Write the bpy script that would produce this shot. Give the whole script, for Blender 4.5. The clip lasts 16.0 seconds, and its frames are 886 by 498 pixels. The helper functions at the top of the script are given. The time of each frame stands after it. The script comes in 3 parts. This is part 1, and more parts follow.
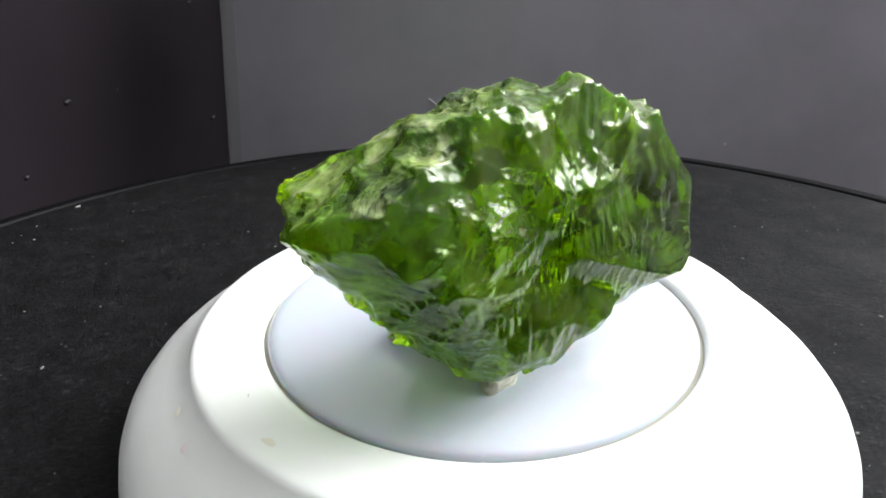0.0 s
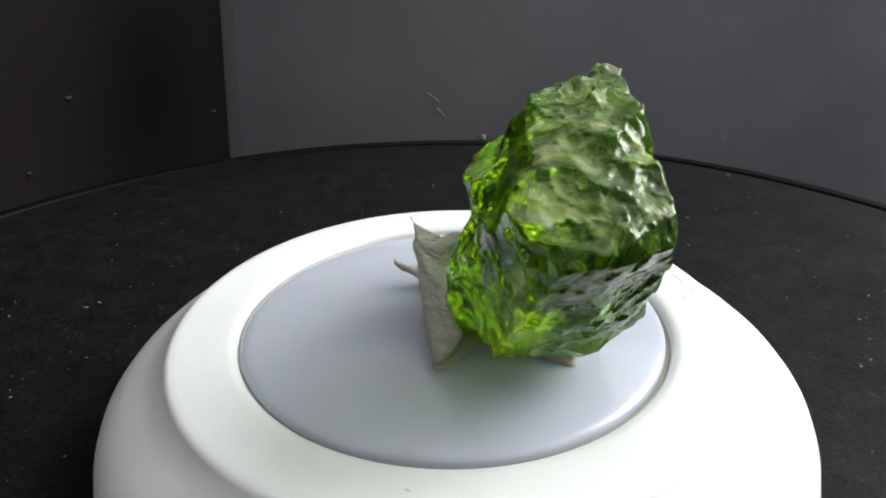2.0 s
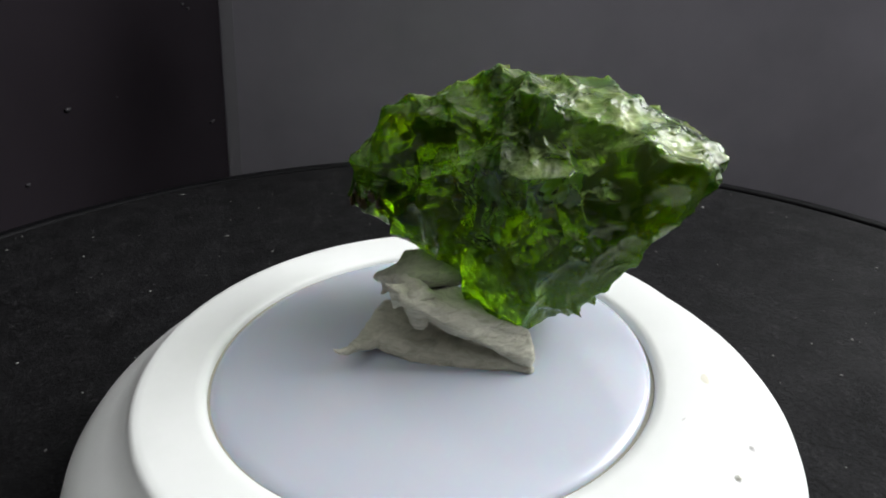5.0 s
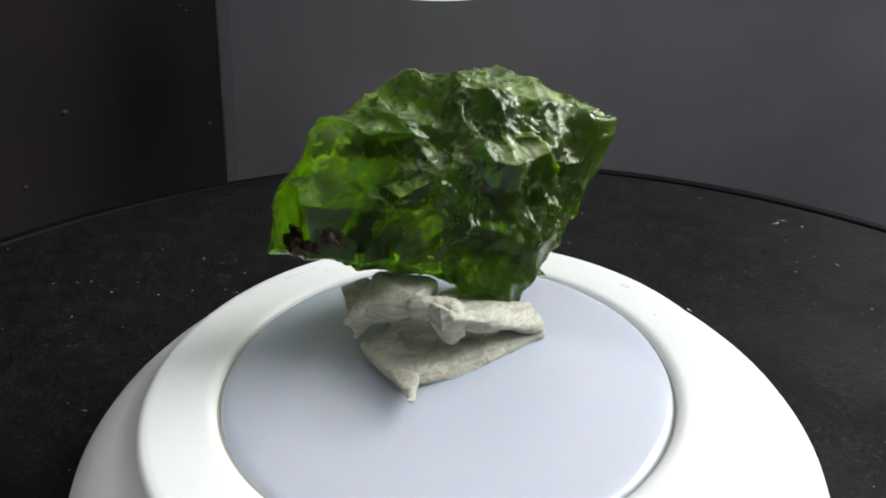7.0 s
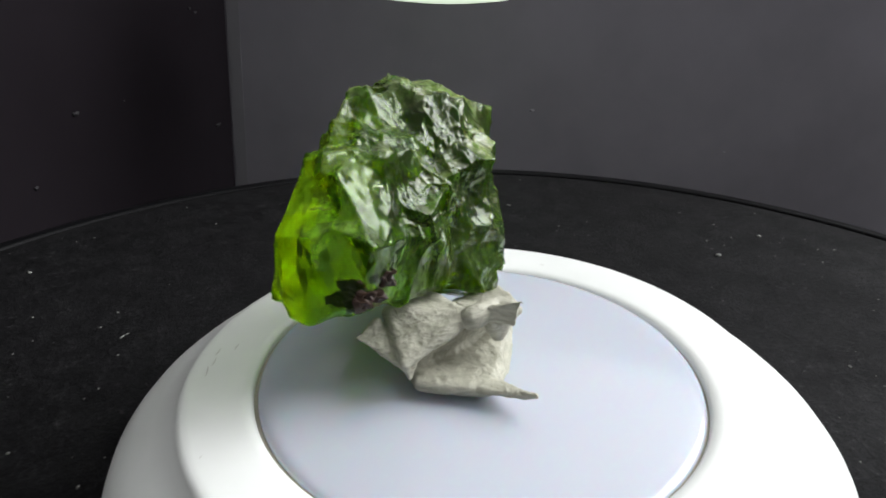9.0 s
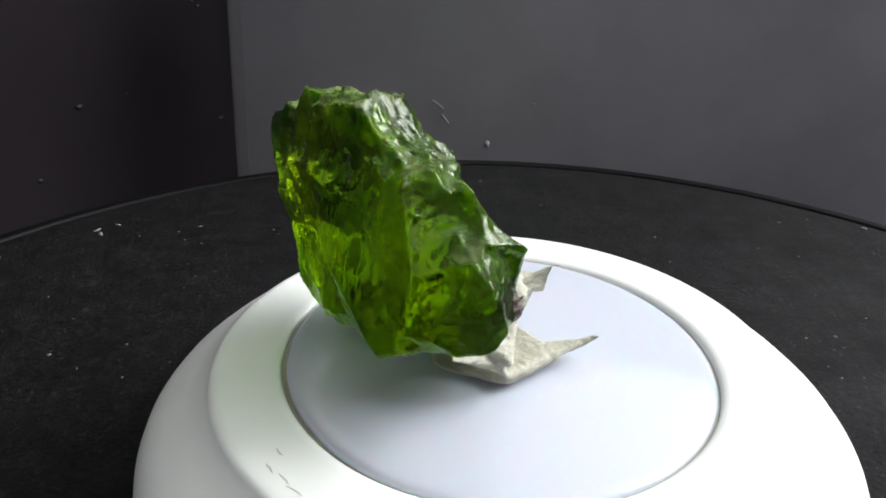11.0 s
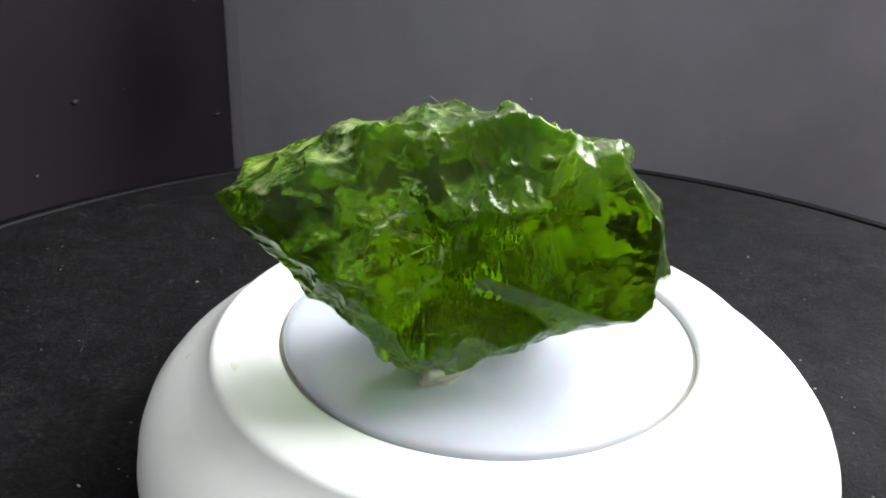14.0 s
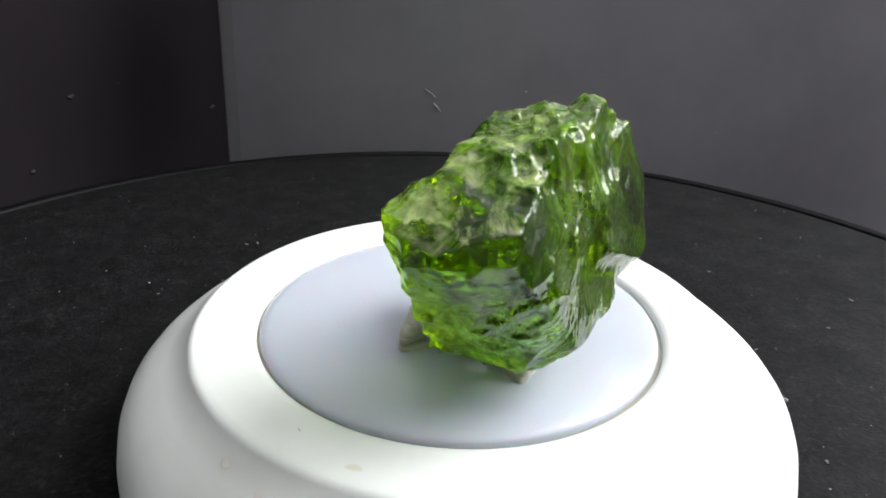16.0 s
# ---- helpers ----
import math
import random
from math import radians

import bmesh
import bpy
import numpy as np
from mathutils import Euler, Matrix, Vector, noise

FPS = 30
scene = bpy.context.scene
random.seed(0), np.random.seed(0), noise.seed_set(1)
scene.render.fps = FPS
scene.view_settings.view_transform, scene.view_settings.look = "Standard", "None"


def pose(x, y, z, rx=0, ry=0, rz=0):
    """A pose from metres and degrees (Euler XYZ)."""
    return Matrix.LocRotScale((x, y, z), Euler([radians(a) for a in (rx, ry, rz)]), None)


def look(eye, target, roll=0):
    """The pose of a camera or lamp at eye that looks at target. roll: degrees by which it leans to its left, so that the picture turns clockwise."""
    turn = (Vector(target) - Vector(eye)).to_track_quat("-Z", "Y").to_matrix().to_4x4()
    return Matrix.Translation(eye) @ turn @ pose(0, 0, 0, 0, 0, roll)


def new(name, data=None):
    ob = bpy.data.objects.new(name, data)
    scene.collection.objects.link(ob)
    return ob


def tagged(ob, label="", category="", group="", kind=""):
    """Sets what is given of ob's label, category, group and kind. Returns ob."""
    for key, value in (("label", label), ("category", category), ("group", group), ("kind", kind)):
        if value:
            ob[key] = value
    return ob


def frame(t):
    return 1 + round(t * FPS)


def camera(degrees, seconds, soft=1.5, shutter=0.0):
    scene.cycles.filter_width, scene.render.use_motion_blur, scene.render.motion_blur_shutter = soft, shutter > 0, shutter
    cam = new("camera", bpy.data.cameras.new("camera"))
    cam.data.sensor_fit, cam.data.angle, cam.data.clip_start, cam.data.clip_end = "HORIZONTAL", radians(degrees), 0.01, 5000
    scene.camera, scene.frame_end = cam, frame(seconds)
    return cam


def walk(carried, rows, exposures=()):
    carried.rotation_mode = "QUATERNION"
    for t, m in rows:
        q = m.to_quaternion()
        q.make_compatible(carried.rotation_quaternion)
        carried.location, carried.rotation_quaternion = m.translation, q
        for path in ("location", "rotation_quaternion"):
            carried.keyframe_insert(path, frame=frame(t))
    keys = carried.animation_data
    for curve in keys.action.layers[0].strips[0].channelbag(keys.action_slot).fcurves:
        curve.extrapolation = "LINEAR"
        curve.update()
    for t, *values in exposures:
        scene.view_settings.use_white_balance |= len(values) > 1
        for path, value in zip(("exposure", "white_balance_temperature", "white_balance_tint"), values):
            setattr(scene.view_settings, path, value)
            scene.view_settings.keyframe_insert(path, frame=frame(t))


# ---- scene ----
DEG_PER_S = 23.840
AXIS_Z = 0.0436          # height of the lamp's diffuser over the table
ROLL = 0.525


def eye_pose(x, y, z, down, pan):
    return pose(x, y, z, 90 - down, 0, -pan) @ pose(0, 0, 0, 0, 0, ROLL)


# seconds, eye x, y, z, degrees down, degrees to the right
VIEWS = [
    (0.0, -0.00109, -0.05707, 0.07849, 24.72, -2.14),
    (0.5, -0.00100, -0.05725, 0.07863, 24.92, -1.99),
    (1.0, -0.00103, -0.05736, 0.07896, 25.16, -2.03),
    (1.5, -0.00082, -0.05759, 0.07947, 25.42, -2.09),
    (2.0, -0.00072, -0.05780, 0.08009, 25.48, -2.17),
    (2.5, -0.00063, -0.05792, 0.08066, 25.35, -2.17),
    (3.0, -0.00053, -0.05813, 0.08094, 25.25, -2.12),
    (3.5, -0.00035, -0.05819, 0.08101, 25.13, -2.07),
    (4.0, 0.00002, -0.05816, 0.08125, 25.08, -2.23),
    (4.2, 0.00016, -0.05813, 0.08133, 25.13, -2.25),
    (6.3, 0.00046, -0.05816, 0.08197, 24.83, -2.17),
    (6.5, 0.00048, -0.05818, 0.08197, 24.83, -2.14),
    (7.0, 0.00036, -0.05822, 0.08190, 24.96, -2.02),
    (7.5, 0.00021, -0.05814, 0.08226, 24.92, -2.25),
    (8.0, 0.00022, -0.05824, 0.08243, 24.99, -2.44),
    (8.5, 0.00034, -0.05850, 0.08232, 24.98, -2.55),
    (9.0, 0.00028, -0.05869, 0.08230, 24.86, -2.61),
    (11.5, 0.00020, -0.05951, 0.08233, 25.42, -2.76),
    (12.0, 0.00002, -0.05959, 0.08222, 25.31, -2.72),
    (12.5, 0.00007, -0.05970, 0.08191, 25.32, -2.56),
    (13.0, 0.00005, -0.05976, 0.08171, 25.40, -2.49),
    (13.5, -0.00007, -0.05978, 0.08175, 25.40, -2.41),
    (14.0, -0.00008, -0.05978, 0.08175, 25.54, -2.41),
    (14.5, 0.00044, -0.05988, 0.08177, 25.46, -2.44),
    (15.0, 0.00039, -0.05985, 0.08197, 25.80, -2.27),
    (15.2, 0.00029, -0.05988, 0.08219, 25.92, -2.15),
    (15.5, 0.00005, -0.06002, 0.08256, 26.05, -2.10),
    (16.0, -0.00037, -0.06047, 0.08310, 26.40, -1.89),
]
cam = camera(65.20, 16.0, soft=1.8)
EXPOSURE = [(0.0, 0.82), (1.0, 0.28), (2.0, 0.0), (4.0, -0.08), (9.0, -0.12), (11.5, 0.30), (12.5, 0.52), (13.5, 0.74), (15.2, 0.68), (16.0, 0.34)]
walk(cam, [(t, eye_pose(*v)) for t, *v in VIEWS], EXPOSURE)

# sway of the turntable: seconds, lean to x, lean to y in degrees
SWAY = [(0.0, -1.08, -1.31), (0.5, -0.93, -1.27), (1.0, -0.69, -1.24), (1.5, -0.49, -1.13), (2.0, -0.36, -1.02), (2.5, -0.39, -0.88), (3.0, -0.49, -0.67), (3.5, -0.63, -0.47), (4.0, -0.78, -0.34), (6.5, -1.17, -0.11), (7.0, -1.18, -0.03), (7.5, -1.13, 0.08), (8.0, -1.06, 0.23), (8.5, -0.82, 0.42), (9.0, -0.59, 0.52), (11.5, -0.34, 0.18), (12.0, -0.23, 0.23), (12.5, -0.14, 0.28), (13.0, -0.06, 0.28), (13.5, 0.09, 0.25), (14.0, 0.36, 0.28), (14.5, 0.53, 0.33), (15.0, 0.81, 0.39), (15.5, 1.19, 0.58), (16.0, 1.63, 0.94)]


# ---- light ----
world = bpy.data.worlds.new("room_light")
scene.world = world
world.use_nodes = True
bg = world.node_tree.nodes["Background"]
bg.inputs["Color"].default_value = (0.85, 0.9, 1.0, 1)
bg.inputs["Strength"].default_value = 0.12

win = bpy.data.lights.new("window_daylight", "AREA")
win.shape, win.size, win.size_y = "RECTANGLE", 1.7, 1.85
win.energy, win.color = 132.0, (0.97, 0.98, 1.0)
win_ob = new("window_daylight", win)
win_ob.matrix_world = look((1.66, 0.74, 1.45), (0, 0.74, 1.45))


# ---- materials ----
def material(name, color, rough=0.5, metal=0.0, **more):
    m = bpy.data.materials.new(name)
    m.use_nodes = True
    b = m.node_tree.nodes["Principled BSDF"]
    b.inputs["Base Color"].default_value = (*color, 1)
    b.inputs["Roughness"].default_value = rough
    b.inputs["Metallic"].default_value = metal
    for key, value in more.items():
        b.inputs[key.replace("_", " ")].default_value = value
    return m


def node(m, kind, **values):
    n = m.node_tree.nodes.new(kind)
    for key, value in values.items():
        n.inputs[key].default_value = value
    return n


def link(m, a, b):
    m.node_tree.links.new(a, b)


def coords(m):
    return node(m, "ShaderNodeTexCoord").outputs["Object"]


def ramp(m, fac, stops):
    r = m.node_tree.nodes.new("ShaderNodeValToRGB")
    while len(r.color_ramp.elements) < len(stops):
        r.color_ramp.elements.new(0.5)
    for e, (at, c) in zip(r.color_ramp.elements, stops):
        e.position, e.color = at, (*c, 1) if len(c) == 3 else c
    link(m, fac, r.inputs[0])
    return r.outputs[0]


def noise_tex(m, scale, detail=6, rough=0.6, where=None, distort=0.0):
    n = node(m, "ShaderNodeTexNoise", Scale=scale, Detail=detail, Roughness=rough, Distortion=distort)
    link(m, where or coords(m), n.inputs["Vector"])
    return n.outputs[0]


def bump(m, height, strength, distance):
    n = node(m, "ShaderNodeBump", Strength=strength, Distance=distance)
    link(m, height, n.inputs["Height"])
    link(m, n.outputs[0], m.node_tree.nodes["Principled BSDF"].inputs["Normal"])
    return n


def shader(m):
    return m.node_tree.nodes["Principled BSDF"]


# ---- mesh helpers ----
def part(name, bm, mat, parent=None, label="", smooth=True):
    me = bpy.data.meshes.new(name)
    bm.normal_update()
    bm.to_mesh(me)
    bm.free()
    me.materials.append(mat)
    if smooth:
        me.polygons.foreach_set("use_smooth", [True] * len(me.polygons))
    ob = new(name, me)
    if parent:
        ob.parent = parent
    if label:
        tagged(ob, label=label)
    return ob


def lathe(profile, segments=160, m=None):
    """Turn (r, z) pairs about the z axis; a radius of zero closes to one point."""
    bm = bmesh.new()
    rings = []
    for r, z in profile:
        if r < 1e-7:
            rings.append([bm.verts.new((0, 0, z))])
        else:
            rings.append([bm.verts.new((r * math.cos(a), r * math.sin(a), z))
                          for a in (math.tau * k / segments for k in range(segments))])
    for a, b in zip(rings, rings[1:]):
        for k in range(segments):
            j = (k + 1) % segments
            loop = [a[k % len(a)], a[j % len(a)], b[j % len(b)], b[k % len(b)]]
            loop = list(dict.fromkeys(loop))
            if len(loop) > 2:
                bm.faces.new(loop)
    bmesh.ops.recalc_face_normals(bm, faces=bm.faces)
    if m:
        bm.transform(m)
    return bm


def block(x, y, z, m=None, bevel=0.0):
    bm = bmesh.new()
    bmesh.ops.create_cube(bm, size=1, matrix=Matrix.Diagonal((x, y, z, 1)))
    if bevel:
        bmesh.ops.bevel(bm, geom=list(bm.edges), offset=bevel, segments=2, affect="EDGES", profile=0.7)
    if m:
        bm.transform(m)
    return bm


# ---- surfaces ----
def make_black_board(name, base, gloss):
    m = material(name, base, 0.42, Specular_IOR_Level=gloss)
    link(m, ramp(m, noise_tex(m, 9, 5), [(0.3, tuple(c * 0.75 for c in base)), (0.75, tuple(c * 1.25 for c in base))]),
         shader(m).inputs["Base Color"])
    link(m, ramp(m, noise_tex(m, 22, 6), [(0.3, (0.36,) * 3), (0.8, (0.6,) * 3)]), shader(m).inputs["Roughness"])
    bump(m, noise_tex(m, 900, 4), 0.15, 0.0002)
    return m


def make_platter():
    m = material("black_platter", (0.012, 0.013, 0.012), 0.75, Specular_IOR_Level=0.1)
    fine = noise_tex(m, 1500, 6, 0.7)
    link(m, ramp(m, fine, [(0.38, (0.0026, 0.0024, 0.0027)), (0.6, (0.0088, 0.0086, 0.0094)), (0.74, (0.05, 0.05, 0.05))]),
         shader(m).inputs["Base Color"])
    link(m, ramp(m, noise_tex(m, 40, 4), [(0.3, (0.55,) * 3), (0.7, (0.85,) * 3)]), shader(m).inputs["Roughness"])
    mott = node(m, "ShaderNodeMix")
    mott.data_type, mott.blend_type = "RGBA", "MULTIPLY"
    mott.inputs[0].default_value = 1.0
    link(m, shader(m).inputs["Base Color"].links[0].from_socket, mott.inputs[6])
    link(m, ramp(m, noise_tex(m, 260, 5, 0.7), [(0.32, (0.4, 0.4, 0.4)), (0.55, (1.0, 1.0, 1.0)), (0.75, (1.9, 1.95, 1.8))]), mott.inputs[7])
    link(m, mott.outputs[2], shader(m).inputs["Base Color"])
    bump(m, fine, 0.6, 0.0004)
    return m


def make_plastic():
    m = material("white_plastic", (0.83, 0.85, 0.82), 0.38)
    link(m, ramp(m, noise_tex(m, 70, 5), [(0.3, (0.78, 0.80, 0.77)), (0.7, (0.85, 0.86, 0.84))]), shader(m).inputs["Base Color"])
    link(m, ramp(m, noise_tex(m, 220, 6), [(0.35, (0.3,) * 3), (0.75, (0.5,) * 3)]), shader(m).inputs["Roughness"])
    bump(m, noise_tex(m, 1500, 4), 0.05, 0.0001)
    return m


def make_diffuser():
    m = material("milky_diffuser", (0.50, 0.535, 0.61), 0.16, Subsurface_Weight=0.35, Subsurface_Scale=0.002)
    link(m, ramp(m, noise_tex(m, 300, 5), [(0.4, (0.07,) * 3), (0.8, (0.20,) * 3)]), shader(m).inputs["Roughness"])
    return m


def make_gem():
    m = material("green_crystal", (0.06, 0.155, 0.001), 0.06, IOR=1.56, Transmission_Weight=1.0)
    streak = node(m, "ShaderNodeMapping", Scale=(1, 1, 0.3))
    link(m, coords(m), streak.inputs["Vector"])
    wear = node(m, "ShaderNodeAttribute")
    wear.attribute_name = "wear"
    patch = noise_tex(m, 85, 4, 0.5, streak.outputs[0], 0.6)
    tone = ramp(m, patch, [(0.36, (0.010, 0.034, 0.00002)), (0.5, (0.042, 0.122, 0.00005)), (0.63, (0.195, 0.365, 0.0002))])
    # light coming through the two thin ends is painted as a paler colour
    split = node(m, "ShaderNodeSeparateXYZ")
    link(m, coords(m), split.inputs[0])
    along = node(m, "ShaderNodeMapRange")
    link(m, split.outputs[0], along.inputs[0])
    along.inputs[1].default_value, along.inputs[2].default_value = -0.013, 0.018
    through_light = node(m, "ShaderNodeMix")
    through_light.data_type, through_light.blend_type = "RGBA", "MULTIPLY"
    through_light.inputs[0].default_value = 1.0
    link(m, tone, through_light.inputs[6])
    link(m, ramp(m, along.outputs[0], [(0.0, (2.2, 1.8, 3.0)), (0.22, (1.3, 1.2, 1.2)), (0.36, (0.75, 0.8, 0.8)), (0.70, (0.75, 0.8, 0.8)), (0.77, (1.25, 1.2, 1.0)), (1.0, (1.1, 1.1, 1.0))]), through_light.inputs[7])
    link(m, through_light.outputs[2], shader(m).inputs["Base Color"])
    gloss = node(m, "ShaderNodeMath")
    gloss.operation = "MULTIPLY_ADD"
    link(m, wear.outputs["Fac"], gloss.inputs[0])
    gloss.inputs[1].default_value = 0.06
    link(m, ramp(m, noise_tex(m, 420, 6), [(0.42, (0.05,) * 3), (0.72, (0.20,) * 3)]), gloss.inputs[2])
    link(m, gloss.outputs[0], shader(m).inputs["Roughness"])
    link(m, ramp(m, wear.outputs["Fac"], [(0.2, (0.14, 0.22, 0.05)), (0.85, (0.50, 0.54, 0.46))]), shader(m).inputs["Specular Tint"])
    relief = bump(m, noise_tex(m, 450, 7, 0.62, streak.outputs[0], 1.5), 0.10, 0.0003)
    cloudy = node(m, "ShaderNodeBsdfPrincipled", Roughness=0.5, IOR=1.3)
    cloudy.inputs["Subsurface Weight"].default_value = 1.0
    cloudy.inputs["Subsurface Radius"].default_value = (0.5, 1.0, 0.1)
    cloudy.inputs["Subsurface Scale"].default_value = 0.004
    link(m, ramp(m, patch, [(0.3, (0.05, 0.13, 0.0003)), (0.7, (0.21, 0.36, 0.001))]), cloudy.inputs["Base Color"])
    link(m, relief.outputs[0], cloudy.inputs["Normal"])
    mix = m.node_tree.nodes.new("ShaderNodeMixShader")
    haze = node(m, "ShaderNodeMath")
    haze.operation = "MULTIPLY_ADD"
    link(m, wear.outputs["Fac"], haze.inputs[0])
    haze.inputs[1].default_value = 0.05
    link(m, ramp(m, noise_tex(m, 90, 5, 0.6), [(0.4, (0.02,) * 3), (0.75, (0.12,) * 3)]), haze.inputs[2])
    link(m, haze.outputs[0], mix.inputs[0])
    link(m, shader(m).outputs[0], mix.inputs[1])
    link(m, cloudy.outputs[0], mix.inputs[2])
    # pale bruises of broken faces, with whitish highlights of upward faces painted in
    bruise_highlight = node(m, "ShaderNodeBsdfPrincipled", Roughness=0.28)
    bruise_highlight.inputs["Subsurface Weight"].default_value = 0.6
    bruise_highlight.inputs["Subsurface Radius"].default_value = (0.8, 1.0, 0.3)
    bruise_highlight.inputs["Subsurface Scale"].default_value = 0.0012
    link(m, ramp(m, noise_tex(m, 300, 5, 0.6), [(0.35, (0.16, 0.28, 0.03)), (0.55, (0.42, 0.50, 0.20)), (0.70, (0.72, 0.75, 0.58))]), bruise_highlight.inputs["Base Color"])
    link(m, relief.outputs[0], bruise_highlight.inputs["Normal"])
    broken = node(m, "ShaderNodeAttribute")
    broken.attribute_name = "crushed_highlit"
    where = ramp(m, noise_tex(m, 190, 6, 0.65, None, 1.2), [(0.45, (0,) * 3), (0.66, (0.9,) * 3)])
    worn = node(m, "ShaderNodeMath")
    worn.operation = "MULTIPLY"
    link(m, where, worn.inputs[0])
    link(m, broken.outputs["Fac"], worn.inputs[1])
    bruise_highlight_mix = m.node_tree.nodes.new("ShaderNodeMixShader")
    link(m, worn.outputs[0], bruise_highlight_mix.inputs[0])
    link(m, mix.outputs[0], bruise_highlight_mix.inputs[1])
    link(m, bruise_highlight.outputs[0], bruise_highlight_mix.inputs[2])
    link(m, bruise_highlight_mix.outputs[0], m.node_tree.nodes["Material Output"].inputs["Surface"])
    return m


def make_putty():
    m = material("grey_putty", (0.46, 0.46, 0.41), 0.45)
    wrinkle = node(m, "ShaderNodeMapping", Scale=(1, 1, 3.5))
    link(m, coords(m), wrinkle.inputs["Vector"])
    f = noise_tex(m, 500, 8, 0.65, wrinkle.outputs[0], 1.0)
    link(m, ramp(m, f, [(0.3, (0.30, 0.295, 0.225)), (0.7, (0.57, 0.56, 0.46))]), shader(m).inputs["Base Color"])
    bump(m, f, 0.8, 0.0004)
    return m


def make_room_paint():
    m = material("room_paint", (0.5, 0.5, 0.5), 0.8)
    link(m, ramp(m, noise_tex(m, 3, 5), [(0.3, (0.52, 0.52, 0.52)), (0.7, (0.61, 0.61, 0.60))]), shader(m).inputs["Base Color"])
    return m


def make_dark_paint():
    m = material("dark_room_paint", (0.2, 0.2, 0.2), 0.85)
    link(m, ramp(m, noise_tex(m, 3, 5), [(0.3, (0.22, 0.22, 0.22)), (0.7, (0.29, 0.29, 0.29))]), shader(m).inputs["Base Color"])
    return m


def make_table():
    m = material("dark_tabletop", (0.03, 0.028, 0.028), 0.5)
    link(m, ramp(m, noise_tex(m, 60, 6), [(0.3, (0.02, 0.019, 0.019)), (0.7, (0.045, 0.042, 0.04))]), shader(m).inputs["Base Color"])
    return m


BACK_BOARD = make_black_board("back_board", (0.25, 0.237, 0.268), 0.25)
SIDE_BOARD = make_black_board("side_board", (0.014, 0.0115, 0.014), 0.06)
EDGE_BOARD = make_black_board("board_edge", (0.225, 0.217, 0.236), 0.2)
PLATTER, PLASTIC, DIFFUSER = make_platter(), make_plastic(), make_diffuser()
GEM, PUTTY, PAINT, TABLE = make_gem(), make_putty(), make_room_paint(), make_table()
DARK_PAINT = make_dark_paint()
GROOVE = material("groove_dirt", (0.36, 0.345, 0.27), 0.7)
RIM = material("platter_rim", (0.0025, 0.0025, 0.003), 0.5, Specular_IOR_Level=0.10)
BASE = material("turntable_base", (0.02, 0.02, 0.02), 0.45)
SCUFF = material("scuff", (0.024, 0.022, 0.025), 0.8)
BACK_SCUFF = material("pale_scuff", (0.295, 0.283, 0.312), 0.7)
LINT = material("lint", (0.17, 0.175, 0.16), 0.85)
RUST = material("rust_crust", (0.030, 0.011, 0.003), 0.5)
VEIL = material("veil", (0.75, 0.9, 0.25), 0.3, Transmission_Weight=0.35)
SMUDGE = material("smudge", (0.75, 0.73, 0.62), 0.5)
PINK = material("pink_smudge", (0.76, 0.68, 0.67), 0.5)
SCRATCH = material("scratch", (0.60, 0.59, 0.56), 0.6)
LAMP_GLOW = material("lamp_glow", (0.9, 0.95, 0.88), 0.4, Emission_Color=(0.85, 1.0, 0.78, 1), Emission_Strength=0.9)


# ---- the room, the table, the boards ----
def build_room():
    w, d, h, th = 3.4, 3.4, 2.5, 0.1
    z0 = -0.75
    tagged(part("floor", block(w + 2 * th, d + 2 * th, th, pose(0, 0, z0 - th / 2)), PAINT, smooth=False),
           "plain grey room floor below the table", "floor", kind="structure")
    tagged(part("ceiling", block(w + 2 * th, d + 2 * th, th, pose(0, 0, z0 + h * 1.3 + th / 2)), PAINT, smooth=False),
           "plain pale room ceiling", "ceiling", kind="structure")
    hh = h * 1.3
    # the unseen south wall is kept dark to cut pale reflections in the crystal
    for name, x, y, sx, sy in (("wall_north", 0, d / 2 + th / 2, w + 2 * th, th), ("wall_south", 0, -d / 2 - th / 2, w + 2 * th, th),
                               ("wall_west", -w / 2 - th / 2, 0, th, d)):
        tagged(part(name, block(sx, sy, hh, pose(x, y, z0 + hh / 2)), DARK_PAINT if name == "wall_south" else PAINT, smooth=False),
               "unseen room wall, added dark to cut reflections in the crystal" if name == "wall_south" else "plain pale painted room wall", "wall", kind="structure")
    # east wall with the window opening
    oy, oz, ow, oh = 0.74, 1.45, 1.75, 1.9
    x = w / 2 + th / 2
    bm = bmesh.new()
    for y0, y1, a, b in ((-d / 2, d / 2, z0, oz - oh / 2), (-d / 2, d / 2, oz + oh / 2, z0 + hh),
                         (-d / 2, oy - ow / 2, oz - oh / 2, oz + oh / 2), (oy + ow / 2, d / 2, oz - oh / 2, oz + oh / 2)):
        bmesh.ops.create_cube(bm, size=1, matrix=pose(x, (y0 + y1) / 2, (a + b) / 2) @ Matrix.Diagonal((th, y1 - y0, b - a, 1)))
    tagged(part("wall_east", bm, PAINT, smooth=False), "plain pale room wall with a window opening", "wall", kind="structure")
    top = tagged(part("table", block(1.2, 1.2, 0.03, pose(0, 0.1, -0.065), 0.002), TABLE, smooth=False),
                 "dark tabletop under the turntable", "table", kind="structure")
    for sx in (-1, 1):
        for sy in (-1, 1):
            part("table_leg", block(0.05, 0.05, 0.67, pose(0.55 * sx, 0.1 + 0.55 * sy, -0.415), 0.003), TABLE, top)


CORNER = Vector((-0.0819, 0.1752, 0))
LEFT_WAY = Vector((-0.168, -0.986, 0)).normalized()
TABLE_Z = -0.05
BACK_WAY = Vector((0.998, 0.06, 0)).normalized()
